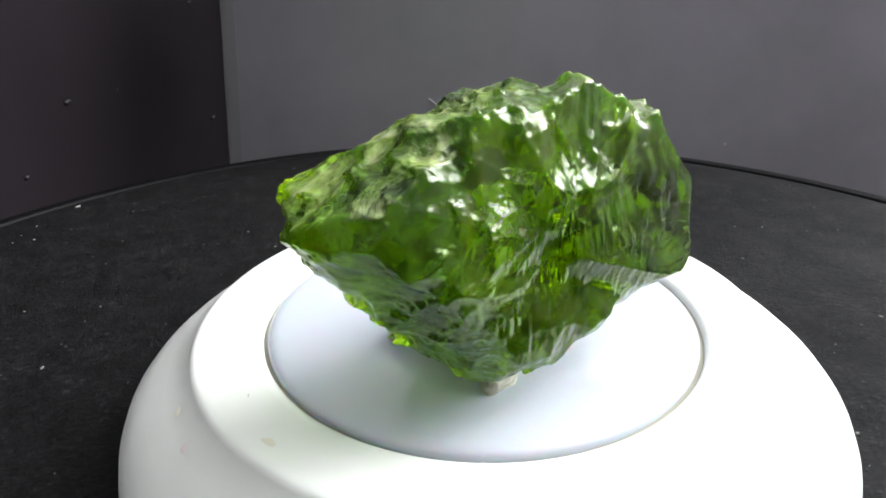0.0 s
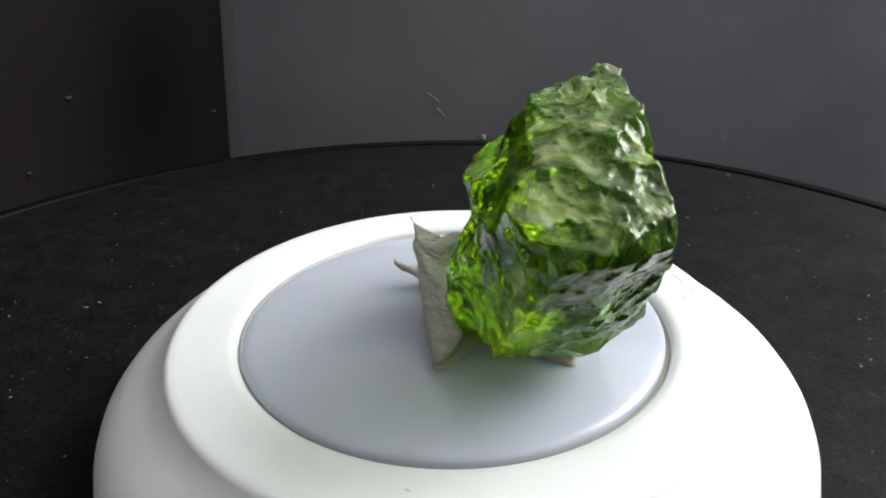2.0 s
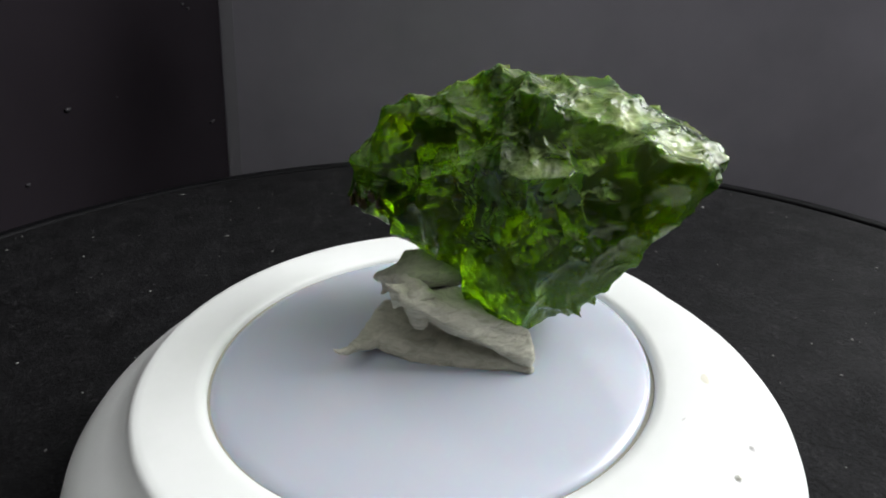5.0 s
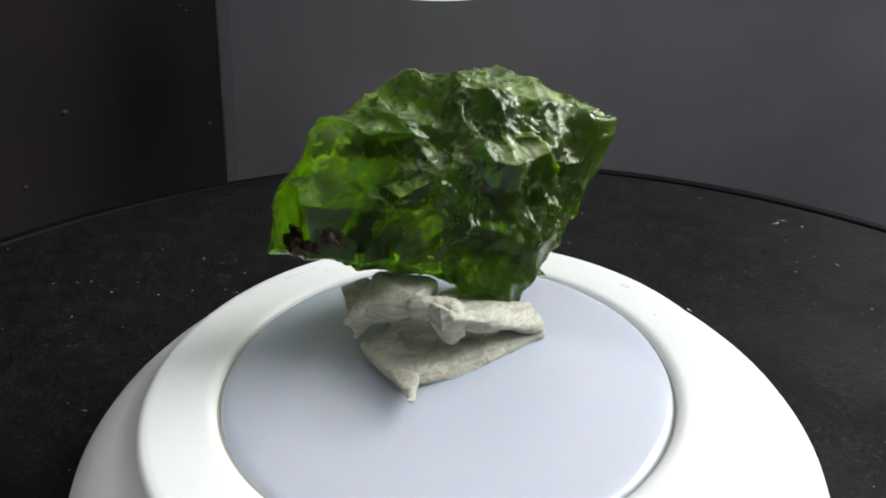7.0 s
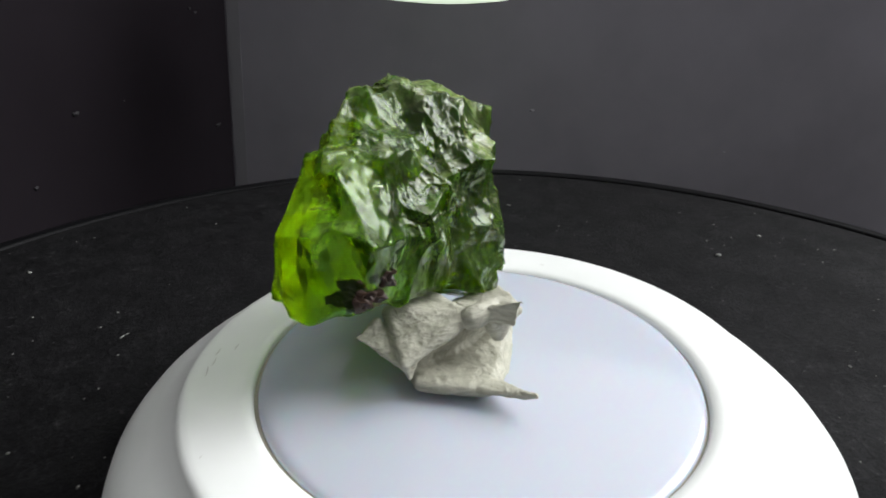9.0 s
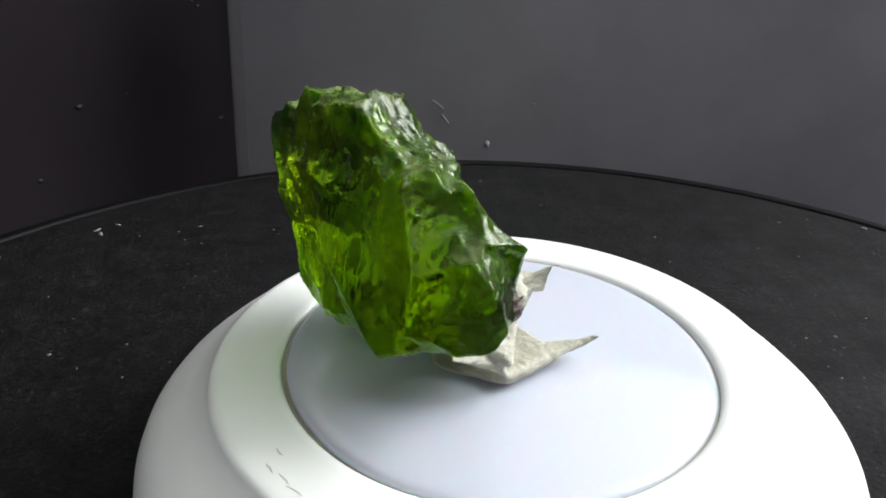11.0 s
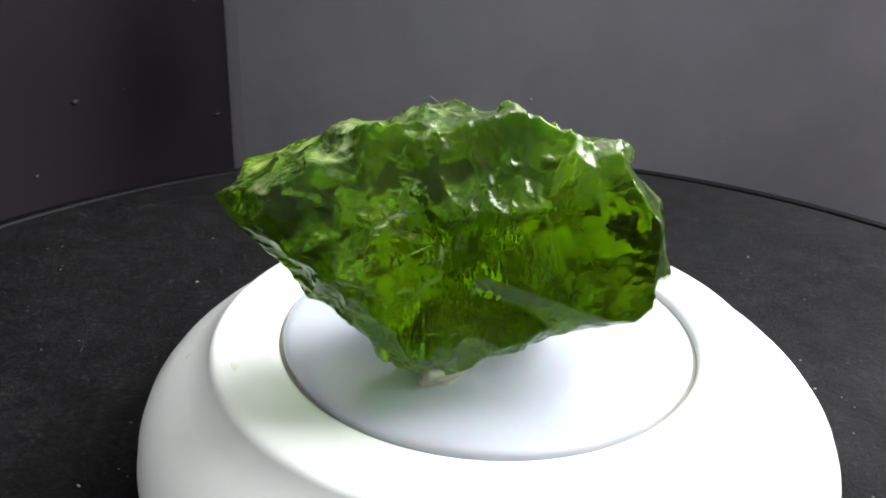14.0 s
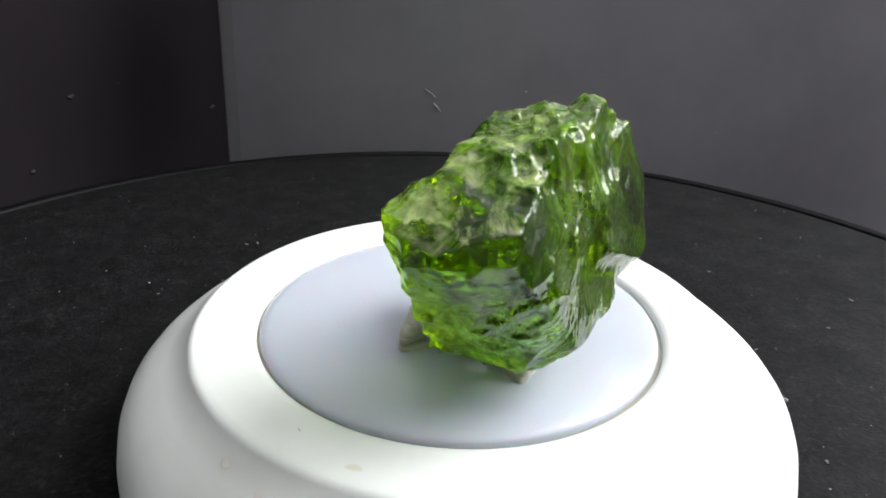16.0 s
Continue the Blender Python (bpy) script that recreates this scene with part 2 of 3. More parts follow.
BACK_OUT = Vector((-0.06, 0.998, 0)).normalized()
BOARD_LEAN = 0.06          # the boards stand a little askew
LEFT_OUT = Vector((-0.986, 0.168, 0)).normalized()


def board(name, start, way, length, height, thick, mat, outward, bevel=0.0002):
    m = Matrix.Translation(start) @ Matrix((
        (way.x, outward.x, 0, 0), (way.y, outward.y, 0, 0), (0, 0, 1, 0), (0, 0, 0, 1)))
    bm = block(length, thick, height, m @ pose(length / 2, thick / 2, TABLE_Z + height / 2), bevel)
    for v in bm.verts:
        v.co += BACK_WAY * (BOARD_LEAN * (v.co.z - 0.06))
    return part(name, bm, mat, smooth=False)


def flecks(name, parent, mat, spots):
    """Small raised flakes of dust or scuffed paint on a board: place, way, size along and across."""
    for at, way, up, a, b in spots:
        bm = bmesh.new()
        ring = [bm.verts.new(at + way * (a * math.cos(w) * (1 + 0.25 * math.sin(3 * w))) + up * (b * math.sin(w) * (1 + 0.2 * math.cos(2 * w))))
                for w in (math.tau * k / 9 for k in range(9))]
        top = bm.verts.new(at + way.cross(up).normalized() * 0.0002)
        low = bm.verts.new(at - way.cross(up).normalized() * 0.0002)
        for k in range(9):
            bm.faces.new((ring[k], ring[(k + 1) % 9], top))
            bm.faces.new((ring[(k + 1) % 9], ring[k], low))
        part(name, bm, mat, parent)


def build_boards():
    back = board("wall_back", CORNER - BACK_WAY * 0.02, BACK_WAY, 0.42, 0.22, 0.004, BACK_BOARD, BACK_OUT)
    tagged(back, "dark grey satin backdrop board standing on the table", "backdrop", kind="structure")
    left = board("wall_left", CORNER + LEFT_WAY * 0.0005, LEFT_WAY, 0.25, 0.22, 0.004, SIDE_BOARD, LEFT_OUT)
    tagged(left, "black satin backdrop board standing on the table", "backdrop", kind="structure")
    edge = board("trim", CORNER + BACK_WAY * 0.0003 - BACK_OUT * 0.00012, BACK_WAY, 0.0040, 0.218, 0.00012, EDGE_BOARD, BACK_OUT, 0)
    tagged(edge, "worn grey folded edge strip of the backdrop", "trim", kind="structure")
    up = Vector((0, 0, 1))
    flecks("scuff", left, SCUFF, [(CORNER + LEFT_WAY * a + up * z + BACK_WAY * (BOARD_LEAN * (z - 0.06)) - LEFT_OUT * 0.0002, LEFT_WAY, up, p, q) for a, z, p, q in (
        (0.0750, 0.0411, 0.0012, 0.0007), (0.0218, 0.0600, 0.0008, 0.0006), (0.0189, 0.0585, 0.0011, 0.0005), (0.0910, 0.0278, 0.0007, 0.0006), (0.0567, 0.0403, 0.0005, 0.0003), (0.0098, 0.0218, 0.0018, 0.0007))])
    flecks("scuff", back, BACK_SCUFF, [(CORNER + BACK_WAY * (a + BOARD_LEAN * (z - 0.06)) + up * z - BACK_OUT * 0.0002, BACK_WAY, (up + BACK_WAY * lean).normalized(), p, q) for a, z, lean, p, q in (
        (0.1039, 0.0250, 0.0000, 0.0009, 0.0005), (0.0890, 0.0104, 0.0000, 0.0010, 0.0017), (0.0707, 0.0247, -1.3, 0.0005, 0.0030), (0.0716, 0.0240, -1.0, 0.0004, 0.0021), (0.0735, 0.0195, -0.8, 0.0005, 0.0026), (0.1746, 0.0104, 0.0000, 0.0005, 0.0004))])


def build_hanging_lamp():
    lamp = new("hanging_lamp")
    lamp.location = (-0.008, 0.133, -0.0010)
    tagged(lamp, "small white glowing lamp hung before the backdrop", "lamp")
    part("diffuser", lathe([(0, 0.0662), (0.011, 0.0663), (0.0170, 0.0670), (0.0195, 0.0690), (0.0203, 0.072), (0.0203, 0.082), (0, 0.082)], 64),
         LAMP_GLOW, lamp, "pale greenish glowing lens")
    part("shade", lathe([(0.0204, 0.0715), (0.0209, 0.0715), (0.0215, 0.085), (0.018, 0.098), (0.004, 0.104), (0, 0.104)], 64), PLASTIC, lamp)
    pts = [Vector((0, 0, 0.103)), Vector((0, 0.004, 0.14)), Vector((0, 0.03, 0.170)), Vector((0, 0.056, 0.1745)), Vector((0, 0.066, 0.172)), Vector((0, 0.068, 0.150))]
    bm = bmesh.new()
    rings = []
    for p in pts:
        rings.append([bm.verts.new(p + Vector((math.cos(w) * 0.0015, math.sin(w) * 0.0011, math.sin(w) * 0.0011))) for w in (math.tau * k / 10 for k in range(10))])
    for a, b in zip(rings, rings[1:]):
        for k in range(10):
            bm.faces.new((a[k], a[(k + 1) % 10], b[(k + 1) % 10], b[k]))
    bm.faces.new(rings[0]), bm.faces.new(rings[-1])
    bmesh.ops.recalc_face_normals(bm, faces=bm.faces)
    part("arm", bm, BASE, lamp, "thin black arm hooked over the board")


# ---- the turntable and what turns on it ----
LEAN = pose(0, 0, 0, -1.123, -0.269)
LAMP_AT = Matrix.Translation((0.00051, 0.00310, 0)) @ LEAN
LENS_AT = LAMP_AT @ pose(-0.00003, 0.00016, 0.0001, -0.9, 0.2)
PLATTER_AT = Matrix.Translation((-0.00056, 0.00629, -0.01337)) @ LEAN


def build_turntable():
    ob = part("turntable", lathe([(0, 0), (0.02, 0), (0.05, 0), (0.08, 0), (0.0988, 0), (0.0994, -0.0001), (0.0996, -0.0006), (0.0996, -0.003), (0.0993, -0.0045), (0, -0.0045)], 240, PLATTER_AT), PLATTER)
    part("rim", lathe([(0.0997, -0.003), (0.0997, -0.0003), (0.0999, 0.0002), (0.1003, 0.0003), (0.1012, 0.0004), (0.1017, 0.0004), (0.1020, 0.0001),
                       (0.1021, -0.0014), (0.1017, -0.004), (0.1005, -0.0045), (0.0997, -0.0045), (0.0997, -0.003)], 240, PLATTER_AT),
         RIM, ob, "smooth glossy black rim")
    tagged(ob, "round black speckled turntable platter with a raised rim", "turntable")
    part("turntable_base", lathe([(0, -0.0175), (0.03, -0.0175), (0.032, -0.03), (0.05, -0.07), (0.06, -0.08), (0.0605, -0.0925), (0, -0.0925)], 96), BASE, ob, "low black round base")
    return ob


def build_lamp():
    lamp = new("puck_light")
    tagged(lamp, "round white plastic puck light lying face up, unlit", "puck light")
    part("housing", lathe([(0.0206, -0.0030), (0.0211, -0.0012), (0.02115, -0.0001), (0.0214, 0.00022), (0.0222, 0.00035), (0.0245, 0.00042),
                           (0.0265, 0.00045), (0.0271, 0.00043), (0.02748, 0.00030), (0.0277, 0.00002), (0.0281, -0.0006), (0.0300, -0.0019), (0.0318, -0.0031),
                           (0.0332, -0.0043), (0.0341, -0.0054), (0.0347, -0.0068), (0.0351, -0.0088), (0.0353, -0.0132), (0.030, -0.0134), (0, -0.0134)],
                          200, LAMP_AT), PLASTIC, lamp)
    part("groove", lathe([(0.0200, -0.0008), (0.0206, -0.00045), (0.0211, -0.00035)], 160, LAMP_AT), GROOVE, lamp, "dirty shadow gap round the lens")
    part("diffuser", lathe([(0, 0.0009), (0.006, 0.00085), (0.012, 0.0007), (0.017, 0.00045), (0.0196, 0.00022), (0.0202, 0.00014), (0.0205, 0.00002),
                            (0.0207, -0.0001), (0.02081, -0.0003), (0.02081, -0.002), (0, -0.002)], 160, LENS_AT), DIFFUSER, lamp, "milky translucent lens")
    rng = random.Random(8)
    for x, y, z, w, length, mat in ((21.2, -14.2, 0.45, 60, 1.6, SCRATCH), (22.3, -13.2, 0.45, 75, 1.9, SCRATCH), (20.4, -15.6, 0.45, 50, 1.4, SCRATCH), (18.6, -15.5, 0.45, 40, 1.2, SCRATCH),
                                    (25.9, -1.1, 0.42, 20, 0.5, SCRATCH), (11.2, -24.6, 0.40, 0, 0.35, SCRATCH), (-19.1, -14.4, 0.44, 130, 0.6, SCRATCH), (-0.1, -21.6, 0.44, 10, 0.3, SCRATCH),
                                    (-15.4, -20.2, 0.44, 150, 1.6, SMUDGE), (-25.0, -15.2, -1.0, 120, 1.1, SMUDGE), (-22.9, -19.2, -1.2, 140, 1.0, PINK)):
        bm = bmesh.new()
        wide = 0.00006 if mat is SCRATCH else 0.0003
        tail = Vector((0, 0, 0))
        way = radians(w)
        ribs = []
        for k in range(9):
            side = Vector((-math.sin(way), math.cos(way), 0)) * wide * (math.sin(math.pi * (k + 0.5) / 9) * 0.8 + 0.3)
            ribs.append((bm.verts.new(tail + side), bm.verts.new(tail - side), bm.verts.new(tail + Vector((0, 0, 0.00003)))))
            tail = tail + Vector((math.cos(way), math.sin(way), 0)) * length * 0.001 / 9
            way += rng.uniform(-0.35, 0.35)
        for (a, b, c), (d, e, f) in zip(ribs, ribs[1:]):
            bm.faces.new((a, d, f, c)), bm.faces.new((c, f, e, b))
        bmesh.ops.recalc_face_normals(bm, faces=bm.faces)
        slope = math.degrees(math.atan(0.62)) if z < 0 else 0
        out = math.degrees(math.atan2(y, x))
        bm.transform(LAMP_AT @ pose(x * 0.001, y * 0.001, z * 0.001 + 0.00001, 0, 0, out) @ pose(0, 0, 0, 0, slope) @ pose(0, 0, 0, 0, 0, -out))
        part("scratch" if mat is SCRATCH else "smudge", bm, mat, lamp, "" if mat is SCRATCH else "faint dirty smear")
    return lamp


GEM_MID = Vector((0.00291, -0.00770, 0.0145))
BODY_FACES = [
    (140.8, -137.3, -43.3), (121.8, -89.2, 106.4), (-27.0, -26.7, 75.2), (85.3, -123.1, 4.9),
    (30.8, 32.9, -99.7), (-101.6, 54.3, -6.8), (-45.9, 103.0, 126.0), (122.5, 70.6, 73.6),
    (-31.4, -71.1, -68.3), (-77.4, 129.1, 2.4), (-42.1, 132.1, -80.3), (21.8, -40.5, -96.1),
]
WING_FACES = [
    (-10.8, 95.9, 92.6), (60.9, 104.0, 23.6), (65.9, -131.3, -77.8), (-97.3, 74.2, 38.2),
    (-29.5, -4.2, 86.1), (37.5, -19.4, 50.4), (8.1, 46.1, -142.5), (5.9, -18.4, 88.4),
    (36.8, -166.1, -5.7), (110.4, -99.5, 43.4), (-105.8, -102.3, -53.7), (-87.3, 122.5, 7.6),
]
SPUR_FACES = [
    (-1.6, 82.6, 58.4), (-29.1, -35.8, 187.8), (88.1, -112.1, 2.8), (33.2, 18.8, -82.3),
    (-147.8, 30.3, -78.4), (55.0, 14.9, 43.0), (-4.3, 56.8, -112.5), (61.0, -151.9, -114.1),
    (59.7, 16.8, 1.8), (-118.8, -114.5, 42.2), (119.3, -138.6, 44.3), (-104.1, 186.4, 16.7),
]
NOSE_FACES = [
    (49.4, 37.7, 23.8), (-50.4, 114.5, -9.3), (-92.1, 10.5, -42.0), (-9.0, 2.7, 136.9),
    (3.8, -33.8, 17.9), (-92.1, 123.1, 116.0), (22.1, -23.4, 83.3), (174.6, -167.6, 109.1),
    (10.4, 35.9, -129.8), (46.9, -106.2, -44.2), (-59.9, -75.8, -25.8), (59.8, -22.1, -82.7),
]
RIM_FACES = [
    (-88.1, 39.2, -15.6), (29.7, 49.9, -96.8), (-10.7, -86.4, -44.3), (65.5, 134.5, -26.4),
    (-88.8, 134.8, 66.5), (143.9, -146.4, 34.5), (42.9, -52.0, -79.1), (86.3, -76.6, 21.9),
    (-67.9, -28.1, -58.2), (-33.7, 52.1, 120.7), (-28.0, -18.1, 76.3), (44.9, -27.3, -88.2),
]


def crystal_radius(u):
    """Distance (mm) to the surface along unit directions: five groups of cleavage faces with worn edges, joined."""
    groups = [np.sum(np.maximum(u @ (np.array(f) / 100).T, 0.05) ** 110, axis=1) ** (1 / 110) for f in (BODY_FACES, WING_FACES, SPUR_FACES, NOSE_FACES, RIM_FACES)]
    return 10 / np.sum(np.array(groups) ** -26.0, axis=0) ** (-1 / 26)


def scoop(p, scale, seed):
    """Shell-like hollows that meet in sharp ridges, as fractured crystal has them."""
    q = p * scale + Vector((seed, 1.7 * seed, -seed))
    _, sites = noise.voronoi(q)
    return min(0.62 * (q - s).length_squared + 0.75 * noise.noise_vector(s * 7.31).dot(q - s) + 0.3 * noise.noise(s * 3.7) for s in sites) / scale


def between(x):
    return max(0.0, min(1.0, x))


def build_gem():
    crystal = new("crystal")
    tagged(crystal, "rough translucent green crystal with broken faces, set on putty", "crystal")
    bm = bmesh.new()
    bmesh.ops.create_icosphere(bm, subdivisions=8, radius=1)
    u = np.array([v.co[:] for v in bm.verts])
    r = crystal_radius(u)
    # fill the inner corners where the groups of faces meet
    ends = np.array([[v.index for v in e.verts] for e in bm.edges])
    both = np.concatenate([ends, ends[:, ::-1]])
    count = np.bincount(both[:, 0], minlength=len(r))
    q = 1 / r
    for _ in range(600):
        q = np.minimum(q, 1.000032 * np.bincount(both[:, 0], weights=q[both[:, 1]], minlength=len(q)) / count)
    r = 1 / q
    layers, wear, noses = [], [], []
    for d, ru in zip(u, r):
        p = Vector(d) * ru
        # the cleavage side is smooth, the crown, the back and the pointed end are broken
        flat = between(0.45 + 1.7 * (0.60 * d[0] - 0.80 * d[1])) * between(1.5 - 2.2 * d[2]) * between(1.6 + 1.6 * d[2])
        nose = between(2.2 * (0.78 * -d[0] - 0.55 * d[1] + 0.3 * d[2]) - 0.7)
        rough = between(max(1 - flat, nose)) * between(0.9 + 0.7 * noise.noise(p * 0.15 + Vector((3, 1, 5))))
        warp = p + noise.noise_vector(p * 0.3) * 0.9
        long = Vector((p.x, p.y, p.z * 0.45)) + noise.noise_vector(p * 0.5) * 0.4
        fibre = noise.noise(Vector((p.x * 2.2, p.y * 2.2, p.z * 0.2))) + 0.5 * noise.noise(Vector((p.x * 5, p.y * 5, p.z * 0.5)))
        layers.append((0.16 * scoop(p, 0.16, 2.0), (0.12 + rough * (1.0 + 0.5 * between(d[1] * 2))) * 0.62 * scoop(warp, 0.27, 5.0), (0.30 + rough) * 0.50 * scoop(long, 0.6, 9.0),
                       (0.12 + rough) * 0.28 * scoop(warp, 1.5, 1.3), rough * 0.14 * scoop(warp, 3.1, 4.1), 0.07 * fibre * (0.35 + flat)))
        wear.append(rough)
        noses.append(nose)
    layers = np.array(layers)
    h = (layers - layers.mean(axis=0)).sum(axis=1)
    for v, d, ru, dh in zip(bm.verts, u, r, h):
        v.co = Vector(d) * (0.001 * (ru + 0.9 * float(dh)))
    bm.normal_update()
    # upward faces only: broken stone plus highlights put into the colour
    crushed_highlit = [between(2.2 * (v.normal.z - 0.35)) * (0.35 + 0.65 * a) * between(0.3 + w) for v, a, w in zip(bm.verts, noses, wear)]
    bm.transform(Matrix.Translation(GEM_MID))
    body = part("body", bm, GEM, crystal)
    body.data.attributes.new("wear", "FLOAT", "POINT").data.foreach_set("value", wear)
    body.data.attributes.new("crushed_highlit", "FLOAT", "POINT").data.foreach_set("value", crushed_highlit)
    # rusty crust at the low end, healed cracks inside
    rng = random.Random(4)
    low = (Vector((0.0126, 0.0056, 0.0129)) - GEM_MID).normalized()
    for k in range(13):
        d = (low + Vector((rng.gauss(0, 0.07), rng.gauss(0, 0.07), rng.gauss(0, 0.03)))).normalized()
        at = GEM_MID + d * (float(crystal_radius(np.array([d[:]]))[0]) * 0.00098)
        bm = bmesh.new()
        bmesh.ops.create_icosphere(bm, subdivisions=3, radius=0.00065 * rng.uniform(0.5, 1.2))
        for v in bm.verts:
            v.co += noise.noise_vector(v.co * 1800 + Vector((k, k, 0))) * 0.0004
        bm.transform(Matrix.Translation(at) @ d.to_track_quat("Z", "Y").to_matrix().to_4x4() @ Matrix.Diagonal((1.5, 0.9, 0.5, 1)))
        part("crust", bm, RUST, crystal, "dark rusty brown crust", smooth=False)
    for k in range(26):
        bm = bmesh.new()
        bmesh.ops.create_circle(bm, cap_ends=False, segments=18, radius=0.0005 + 0.0013 * rng.random())
        bmesh.ops.triangle_fill(bm, edges=bm.edges, use_beauty=True)
        bmesh.ops.subdivide_edges(bm, edges=bm.edges, cuts=2, use_grid_fill=True)
        for v in bm.verts:
            v.co.z += noise.noise(v.co * 900 + Vector((k, 0, 0))) * 0.0004
            v.co.x *= 1 + 0.4 * noise.noise(v.co * 500 + Vector((0, k, 0)))
        d = Vector((rng.gauss(0, 1), rng.gauss(0, 1), rng.gauss(0, 0.7))).normalized()
        reach = float(crystal_radius(np.array([d[:]]))[0]) * 0.001 * rng.uniform(0.05, 0.4)
        bm.transform(Matrix.Translation(GEM_MID + d * reach) @ pose(0, 0, 0, rng.uniform(-80, 80), rng.uniform(-80, 80), rng.uniform(0, 360)))
        geom = bm.faces[:]
        out = bmesh.ops.solidify(bm, geom=geom, thickness=0.00004)
        part("inner_crack", bm, VEIL, crystal)
    return crystal


def hull_of(bm, balls):
    """A rounded convex lump round balls (x, y, z, radius) in mm."""
    ball = bmesh.new()
    bmesh.ops.create_icosphere(ball, subdivisions=2, radius=1)
    dots = [v.co.copy() for v in ball.verts]
    ball.free()
    one = bmesh.new()
    for x, y, z, r in balls:
        for d in dots:
            one.verts.new((Vector((x, y, z)) + d * r) * 0.001)
    out = bmesh.ops.convex_hull(one, input=one.verts)
    bmesh.ops.delete(one, geom=[v for v in one.verts if not v.link_faces], context="VERTS")
    me = bpy.data.meshes.new("lump")
    one.to_mesh(me)
    one.free()
    bm.from_mesh(me)
    bpy.data.meshes.remove(me)


def build_putty():
    folds = (
        ("lower_sheet", [[(-8.0, -6.0, 1.3, 0.7), (-6.5, -6.5, 0.7, 0.6), (3, 5.5, 2.0, 0.6), (7.5, 1.5, 2.2, 0.6), (5, -5, 0.8, 0.8), (3.5, 1.5, 0.6, 0.6), (-1, -6, 0.8, 0.8), (-1.5, 2, 0.8, 0.6)],
                         [(1.5, 5.5, 2.0, 0.6), (3.4, 5.6, 2.2, 0.5), (0.9, 8.0, 2.4, 0.4), (4, 2, 1.5, 0.8)],
                         [(0.9, 8.0, 2.4, 0.42), (0.5, 9.0, 2.7, 0.25)], [(0.5, 9.0, 2.7, 0.25), (0.8, 9.7, 3.3, 0.12)],
                         [(1, -2, 1.5, 1.2), (2, -3, 4, 1.6), (5, -2, 3.6, 1.3), (-3, -4, 2.5, 1.2), (6, -1, 2, 1)]]),
        ("upper_sheet", [[(-8.0, -6.0, 2.2, 0.6), (-6.6, -6.6, 4.2, 0.6), (-1.5, 3.6, 7.8, 0.55), (-4.5, -3.5, 5.2, 0.8), (1.0, -3, 5.2, 1.2), (-2, -4, 3.5, 1.0)],
                         [(-0.8, 4.8, 9.5, 0.2), (-1.4, 3.4, 8.2, 0.45), (0.4, 2.0, 7.6, 0.7), (-0.8, 4.0, 6.8, 0.35)],
                         [(-0.8, 4.8, 9.5, 0.22), (-0.5, 5.4, 9.7, 0.14)],
                         [(-1.4, 3.4, 8.0, 0.45), (0.4, 2.0, 7.4, 0.9), (-1.0, 1.6, 4.6, 0.9), (-2.0, 1.6, 5.2, 0.6)]]),
        ("roll", [[(2.2, 1.6, 7.2, 1.1), (-1.0, 1.2, 7.0, 1.2)], [(-1.0, 1.2, 7.0, 1.2), (-1.6, 2.6, 7.4, 0.8)], [(-1.2, 0.4, 6.2, 1.4), (-4.2, -1.8, 4.9, 1.3)]]),
        ("saddle", [[(2.6, 1.0, 7.2, 0.9), (9.0, 1.8, 4.8, 0.5), (7.5, -3.5, 6.8, 0.8), (3, -4, 6.3, 1.2), (6, 0.2, 4.8, 0.7)],
                    [(8.6, 1.2, 4.0, 0.35), (11.4, -2.6, 6.0, 0.3), (9.1, -3.3, 6.4, 0.5), (8.5, -2.5, 4.4, 0.4)],
                    [(8.4, 0.8, 3.9, 0.35), (8.5, 1.6, 3.1, 0.2), (7.2, 0.6, 4.6, 0.4)]]),
        ("foot", [[(0.6, -13.9, 1.2, 0.5), (1.0, -13.7, 2.0, 0.5), (2.4, -12.6, 1.2, 0.6), (2.5, -9, 2.2, 1.0), (-1.0, -9, 1.5, 1.0), (2, -4, 3.0, 1.6)]]))
    putty = new("putty")
    tagged(putty, "folded lump of grey mounting putty on the lens", "putty")
    for k, (name, lumps) in enumerate(folds):
        bm = bmesh.new()
        for balls in lumps:
            hull_of(bm, balls)
        me = bpy.data.meshes.new("putty_rough")
        bm.to_mesh(me)
        bm.free()
        tmp = new("putty_rough", me)
        re = tmp.modifiers.new("remesh", "REMESH")
        re.mode, re.voxel_size = "VOXEL", 0.00014
        sm = tmp.modifiers.new("smooth", "SMOOTH")
        sm.iterations, sm.factor = 3, 0.5
        dg = bpy.context.evaluated_depsgraph_get()
        bm = bmesh.new()
        bm.from_mesh(tmp.evaluated_get(dg).to_mesh())
        bpy.data.objects.remove(tmp)
        bm.normal_update()
        for v in bm.verts:
            p = v.co * 1000
            bent = p + noise.noise_vector(p * 0.35) * 0.8
            across = Vector((bent.x * 0.45 + bent.y * 0.2, bent.y * 0.45 - bent.x * 0.2, bent.z * 1.5 + 0.5 * bent.x))
            w = noise.ridged_multi_fractal(across * 0.9, 0.9, 2.1, 4, 0.8, 2.0) * 0.00011 + noise.noise(p * 0.30 + Vector((k, 0, 0))) * 0.00035 + noise.noise(p * 3.0) * 0.00004
            v.co += v.normal * (w - 0.00015)
            v.co.z = max(v.co.z, 0.0005)
        bm.transform(Matrix.Translation((0.00051, 0.00310, 0)))
        part(name, bm, PUTTY, putty)
    return putty


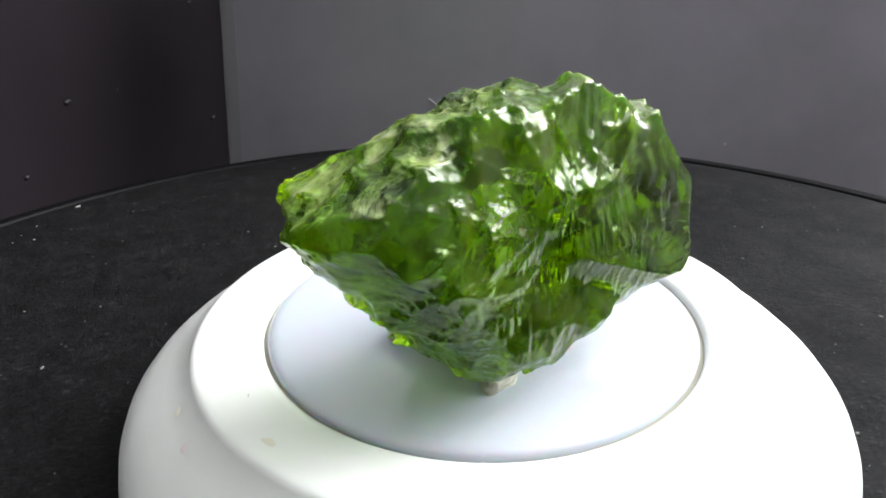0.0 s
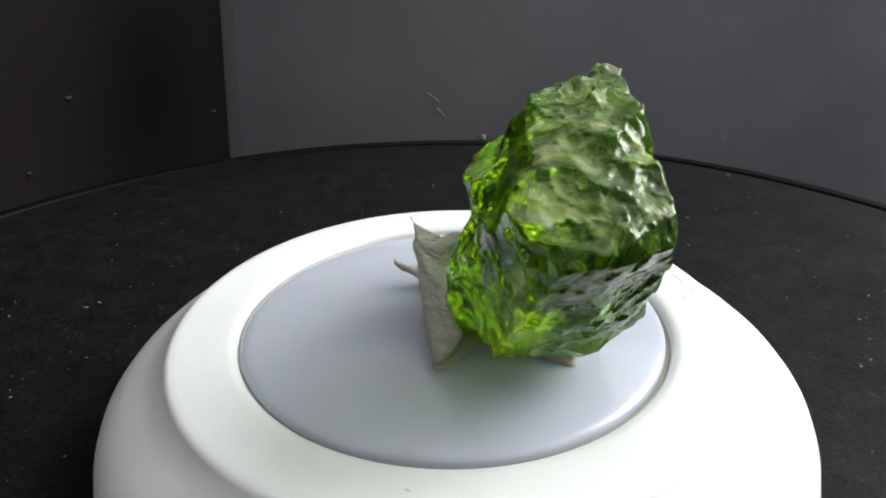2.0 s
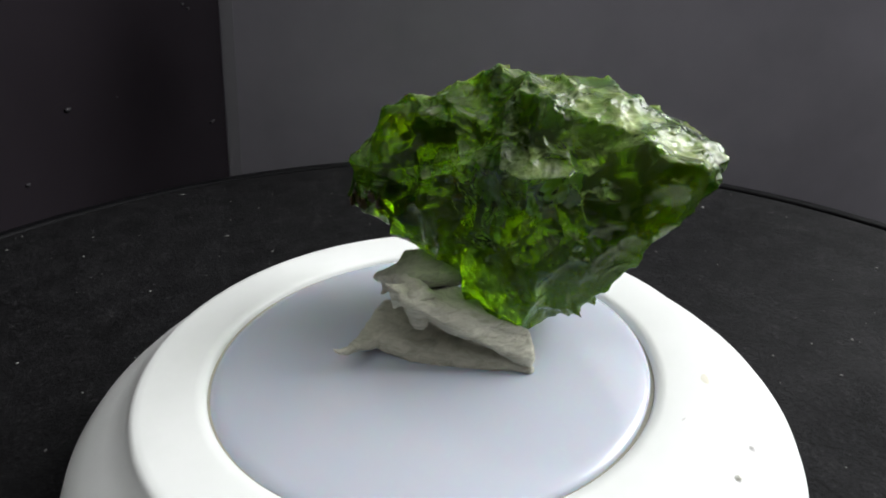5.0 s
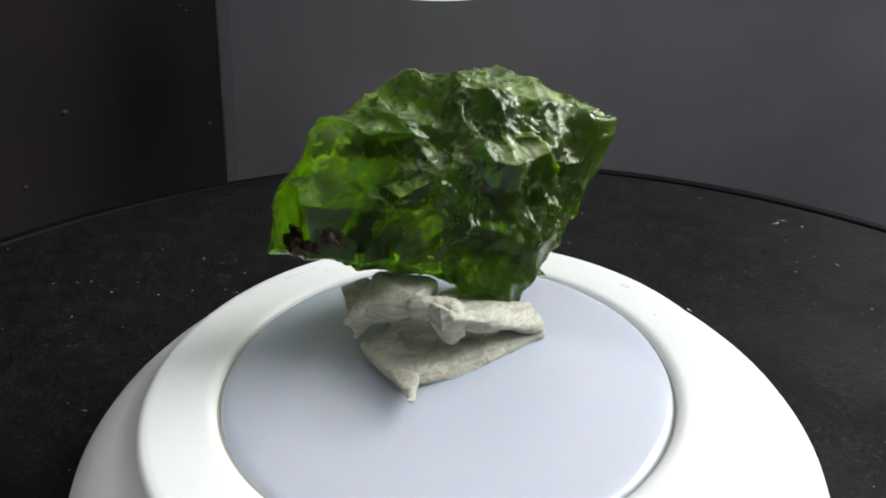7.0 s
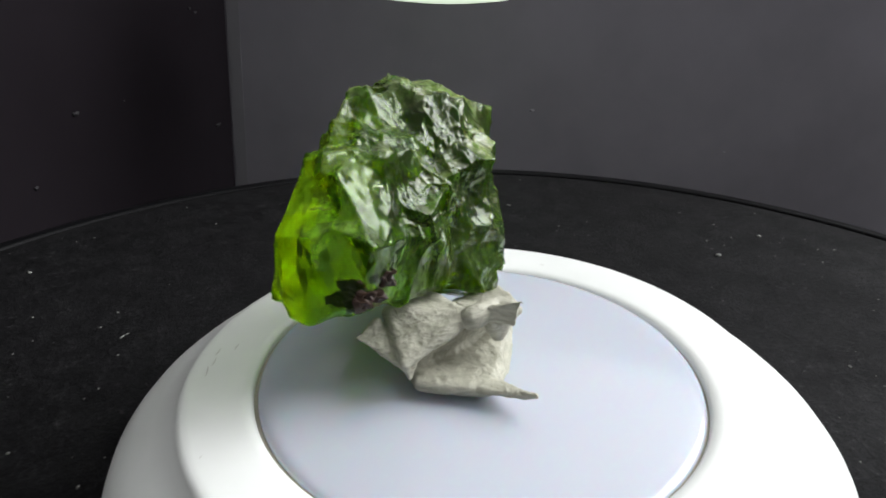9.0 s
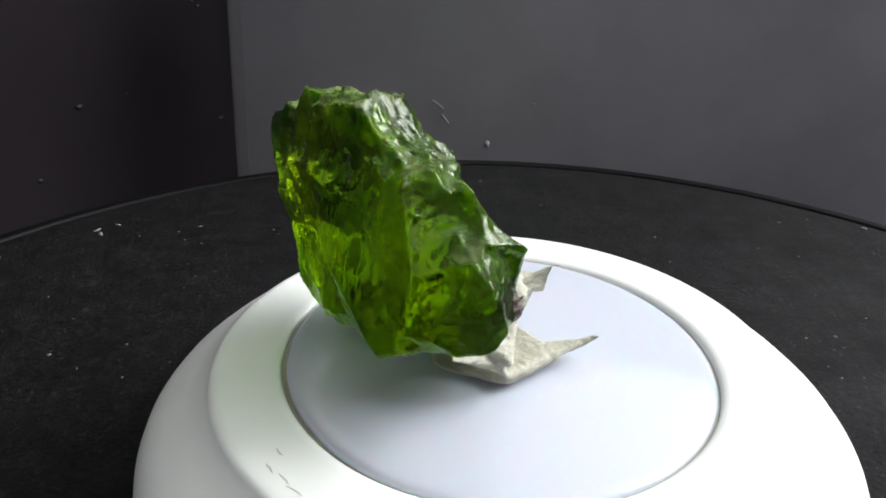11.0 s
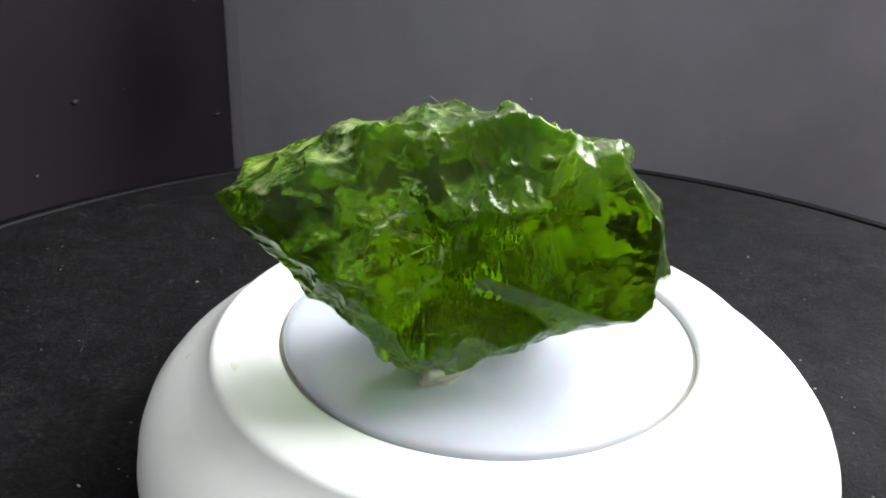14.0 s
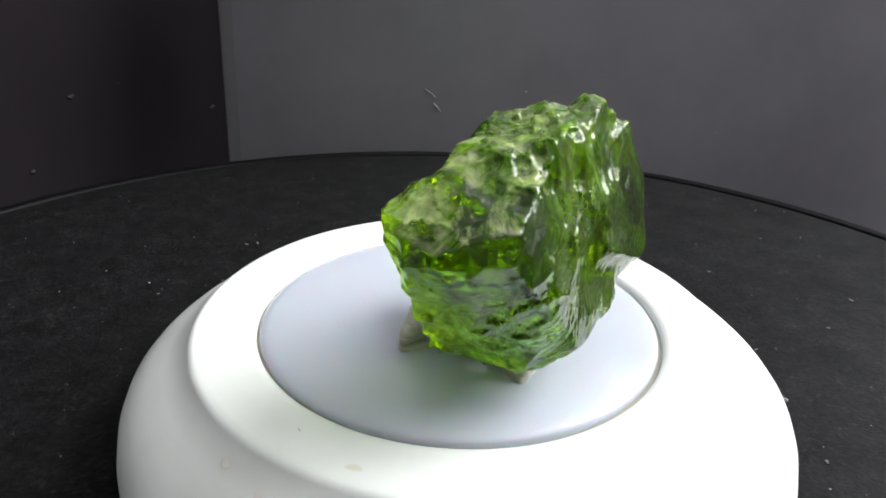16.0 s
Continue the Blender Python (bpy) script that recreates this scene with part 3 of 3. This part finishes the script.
def build_lint():
    rng = random.Random(11)
    bm = bmesh.new()
    for k in range(420):
        r, a = 0.1 * math.sqrt(rng.uniform(0.13, 0.95)), rng.uniform(0, math.tau)
        big = rng.random()
        size = 0.00007 + 0.00012 * big ** 3 + (0.0003 if k % 90 == 0 else 0)
        c = bmesh.ops.create_icosphere(bm, subdivisions=1, radius=size)["verts"]
        m = PLATTER_AT @ pose(r * math.cos(a), r * math.sin(a), size * 0.3, 0, 0, rng.uniform(0, 360)) @ Matrix.Diagonal((rng.uniform(0.7, 2.2), 1, 0.5, 1))
        bmesh.ops.transform(bm, verts=c, matrix=m)
    # larger flakes, in mm on the platter
    for x, y, size in ((-41.6, -73.1, 0.55), (-46.0, -72.6, 0.4), (33.3, 30.0, 0.22), (-18.0, 58.5, 0.3), (-29.5, -25.6, 0.2), (69.9, 11.1, 0.25), (-16.1, 58.5, 0.3), (96.1, 15.4, 0.35), (27.5, -44.3, 0.3), (29.7, -48.5, 0.2), (26.8, -44.7, 0.2), (-42.9, -74.7, 0.5), (-48.8, -57.7, 0.3), (44.8, 3.9, 0.2)):
        c = bmesh.ops.create_icosphere(bm, subdivisions=1, radius=size * 0.001)["verts"]
        spot = Vector((x * 0.001, y * 0.001, -0.01337 - 0.0196 * (y * 0.001 - 0.00629) + 0.0047 * x * 0.001))
        bmesh.ops.transform(bm, verts=c, matrix=Matrix.Translation(spot) @ pose(0, 0, 0, 0, 0, rng.uniform(0, 180)) @ Matrix.Diagonal((2.0, 0.7, 0.35, 1)))
    return tagged(part("dust", bm, LINT), "pale specks of dust and lint on the platter", "dust", kind="stuff")


build_room()
build_boards()
build_hanging_lamp()
turntable, lamp, gem, putty, dust = build_turntable(), build_lamp(), build_gem(), build_putty(), build_lint()


def motions():
    tt = np.arange(0, 16.01, 0.5)
    s = np.array(SWAY)
    ax, ay = np.interp(tt, s[:, 0], s[:, 1]), np.interp(tt, s[:, 0], s[:, 2])
    rows = [(float(t), Matrix.Translation((0, 0, AXIS_Z)) @ pose(0, 0, 0, -float(b), float(a)) @ pose(0, 0, 0, 0, 0, DEG_PER_S * float(t)))
            for t, a, b in zip(tt, ax, ay)]
    for thing in (turntable, lamp, gem, putty, dust):
        walk(thing, rows)


motions()
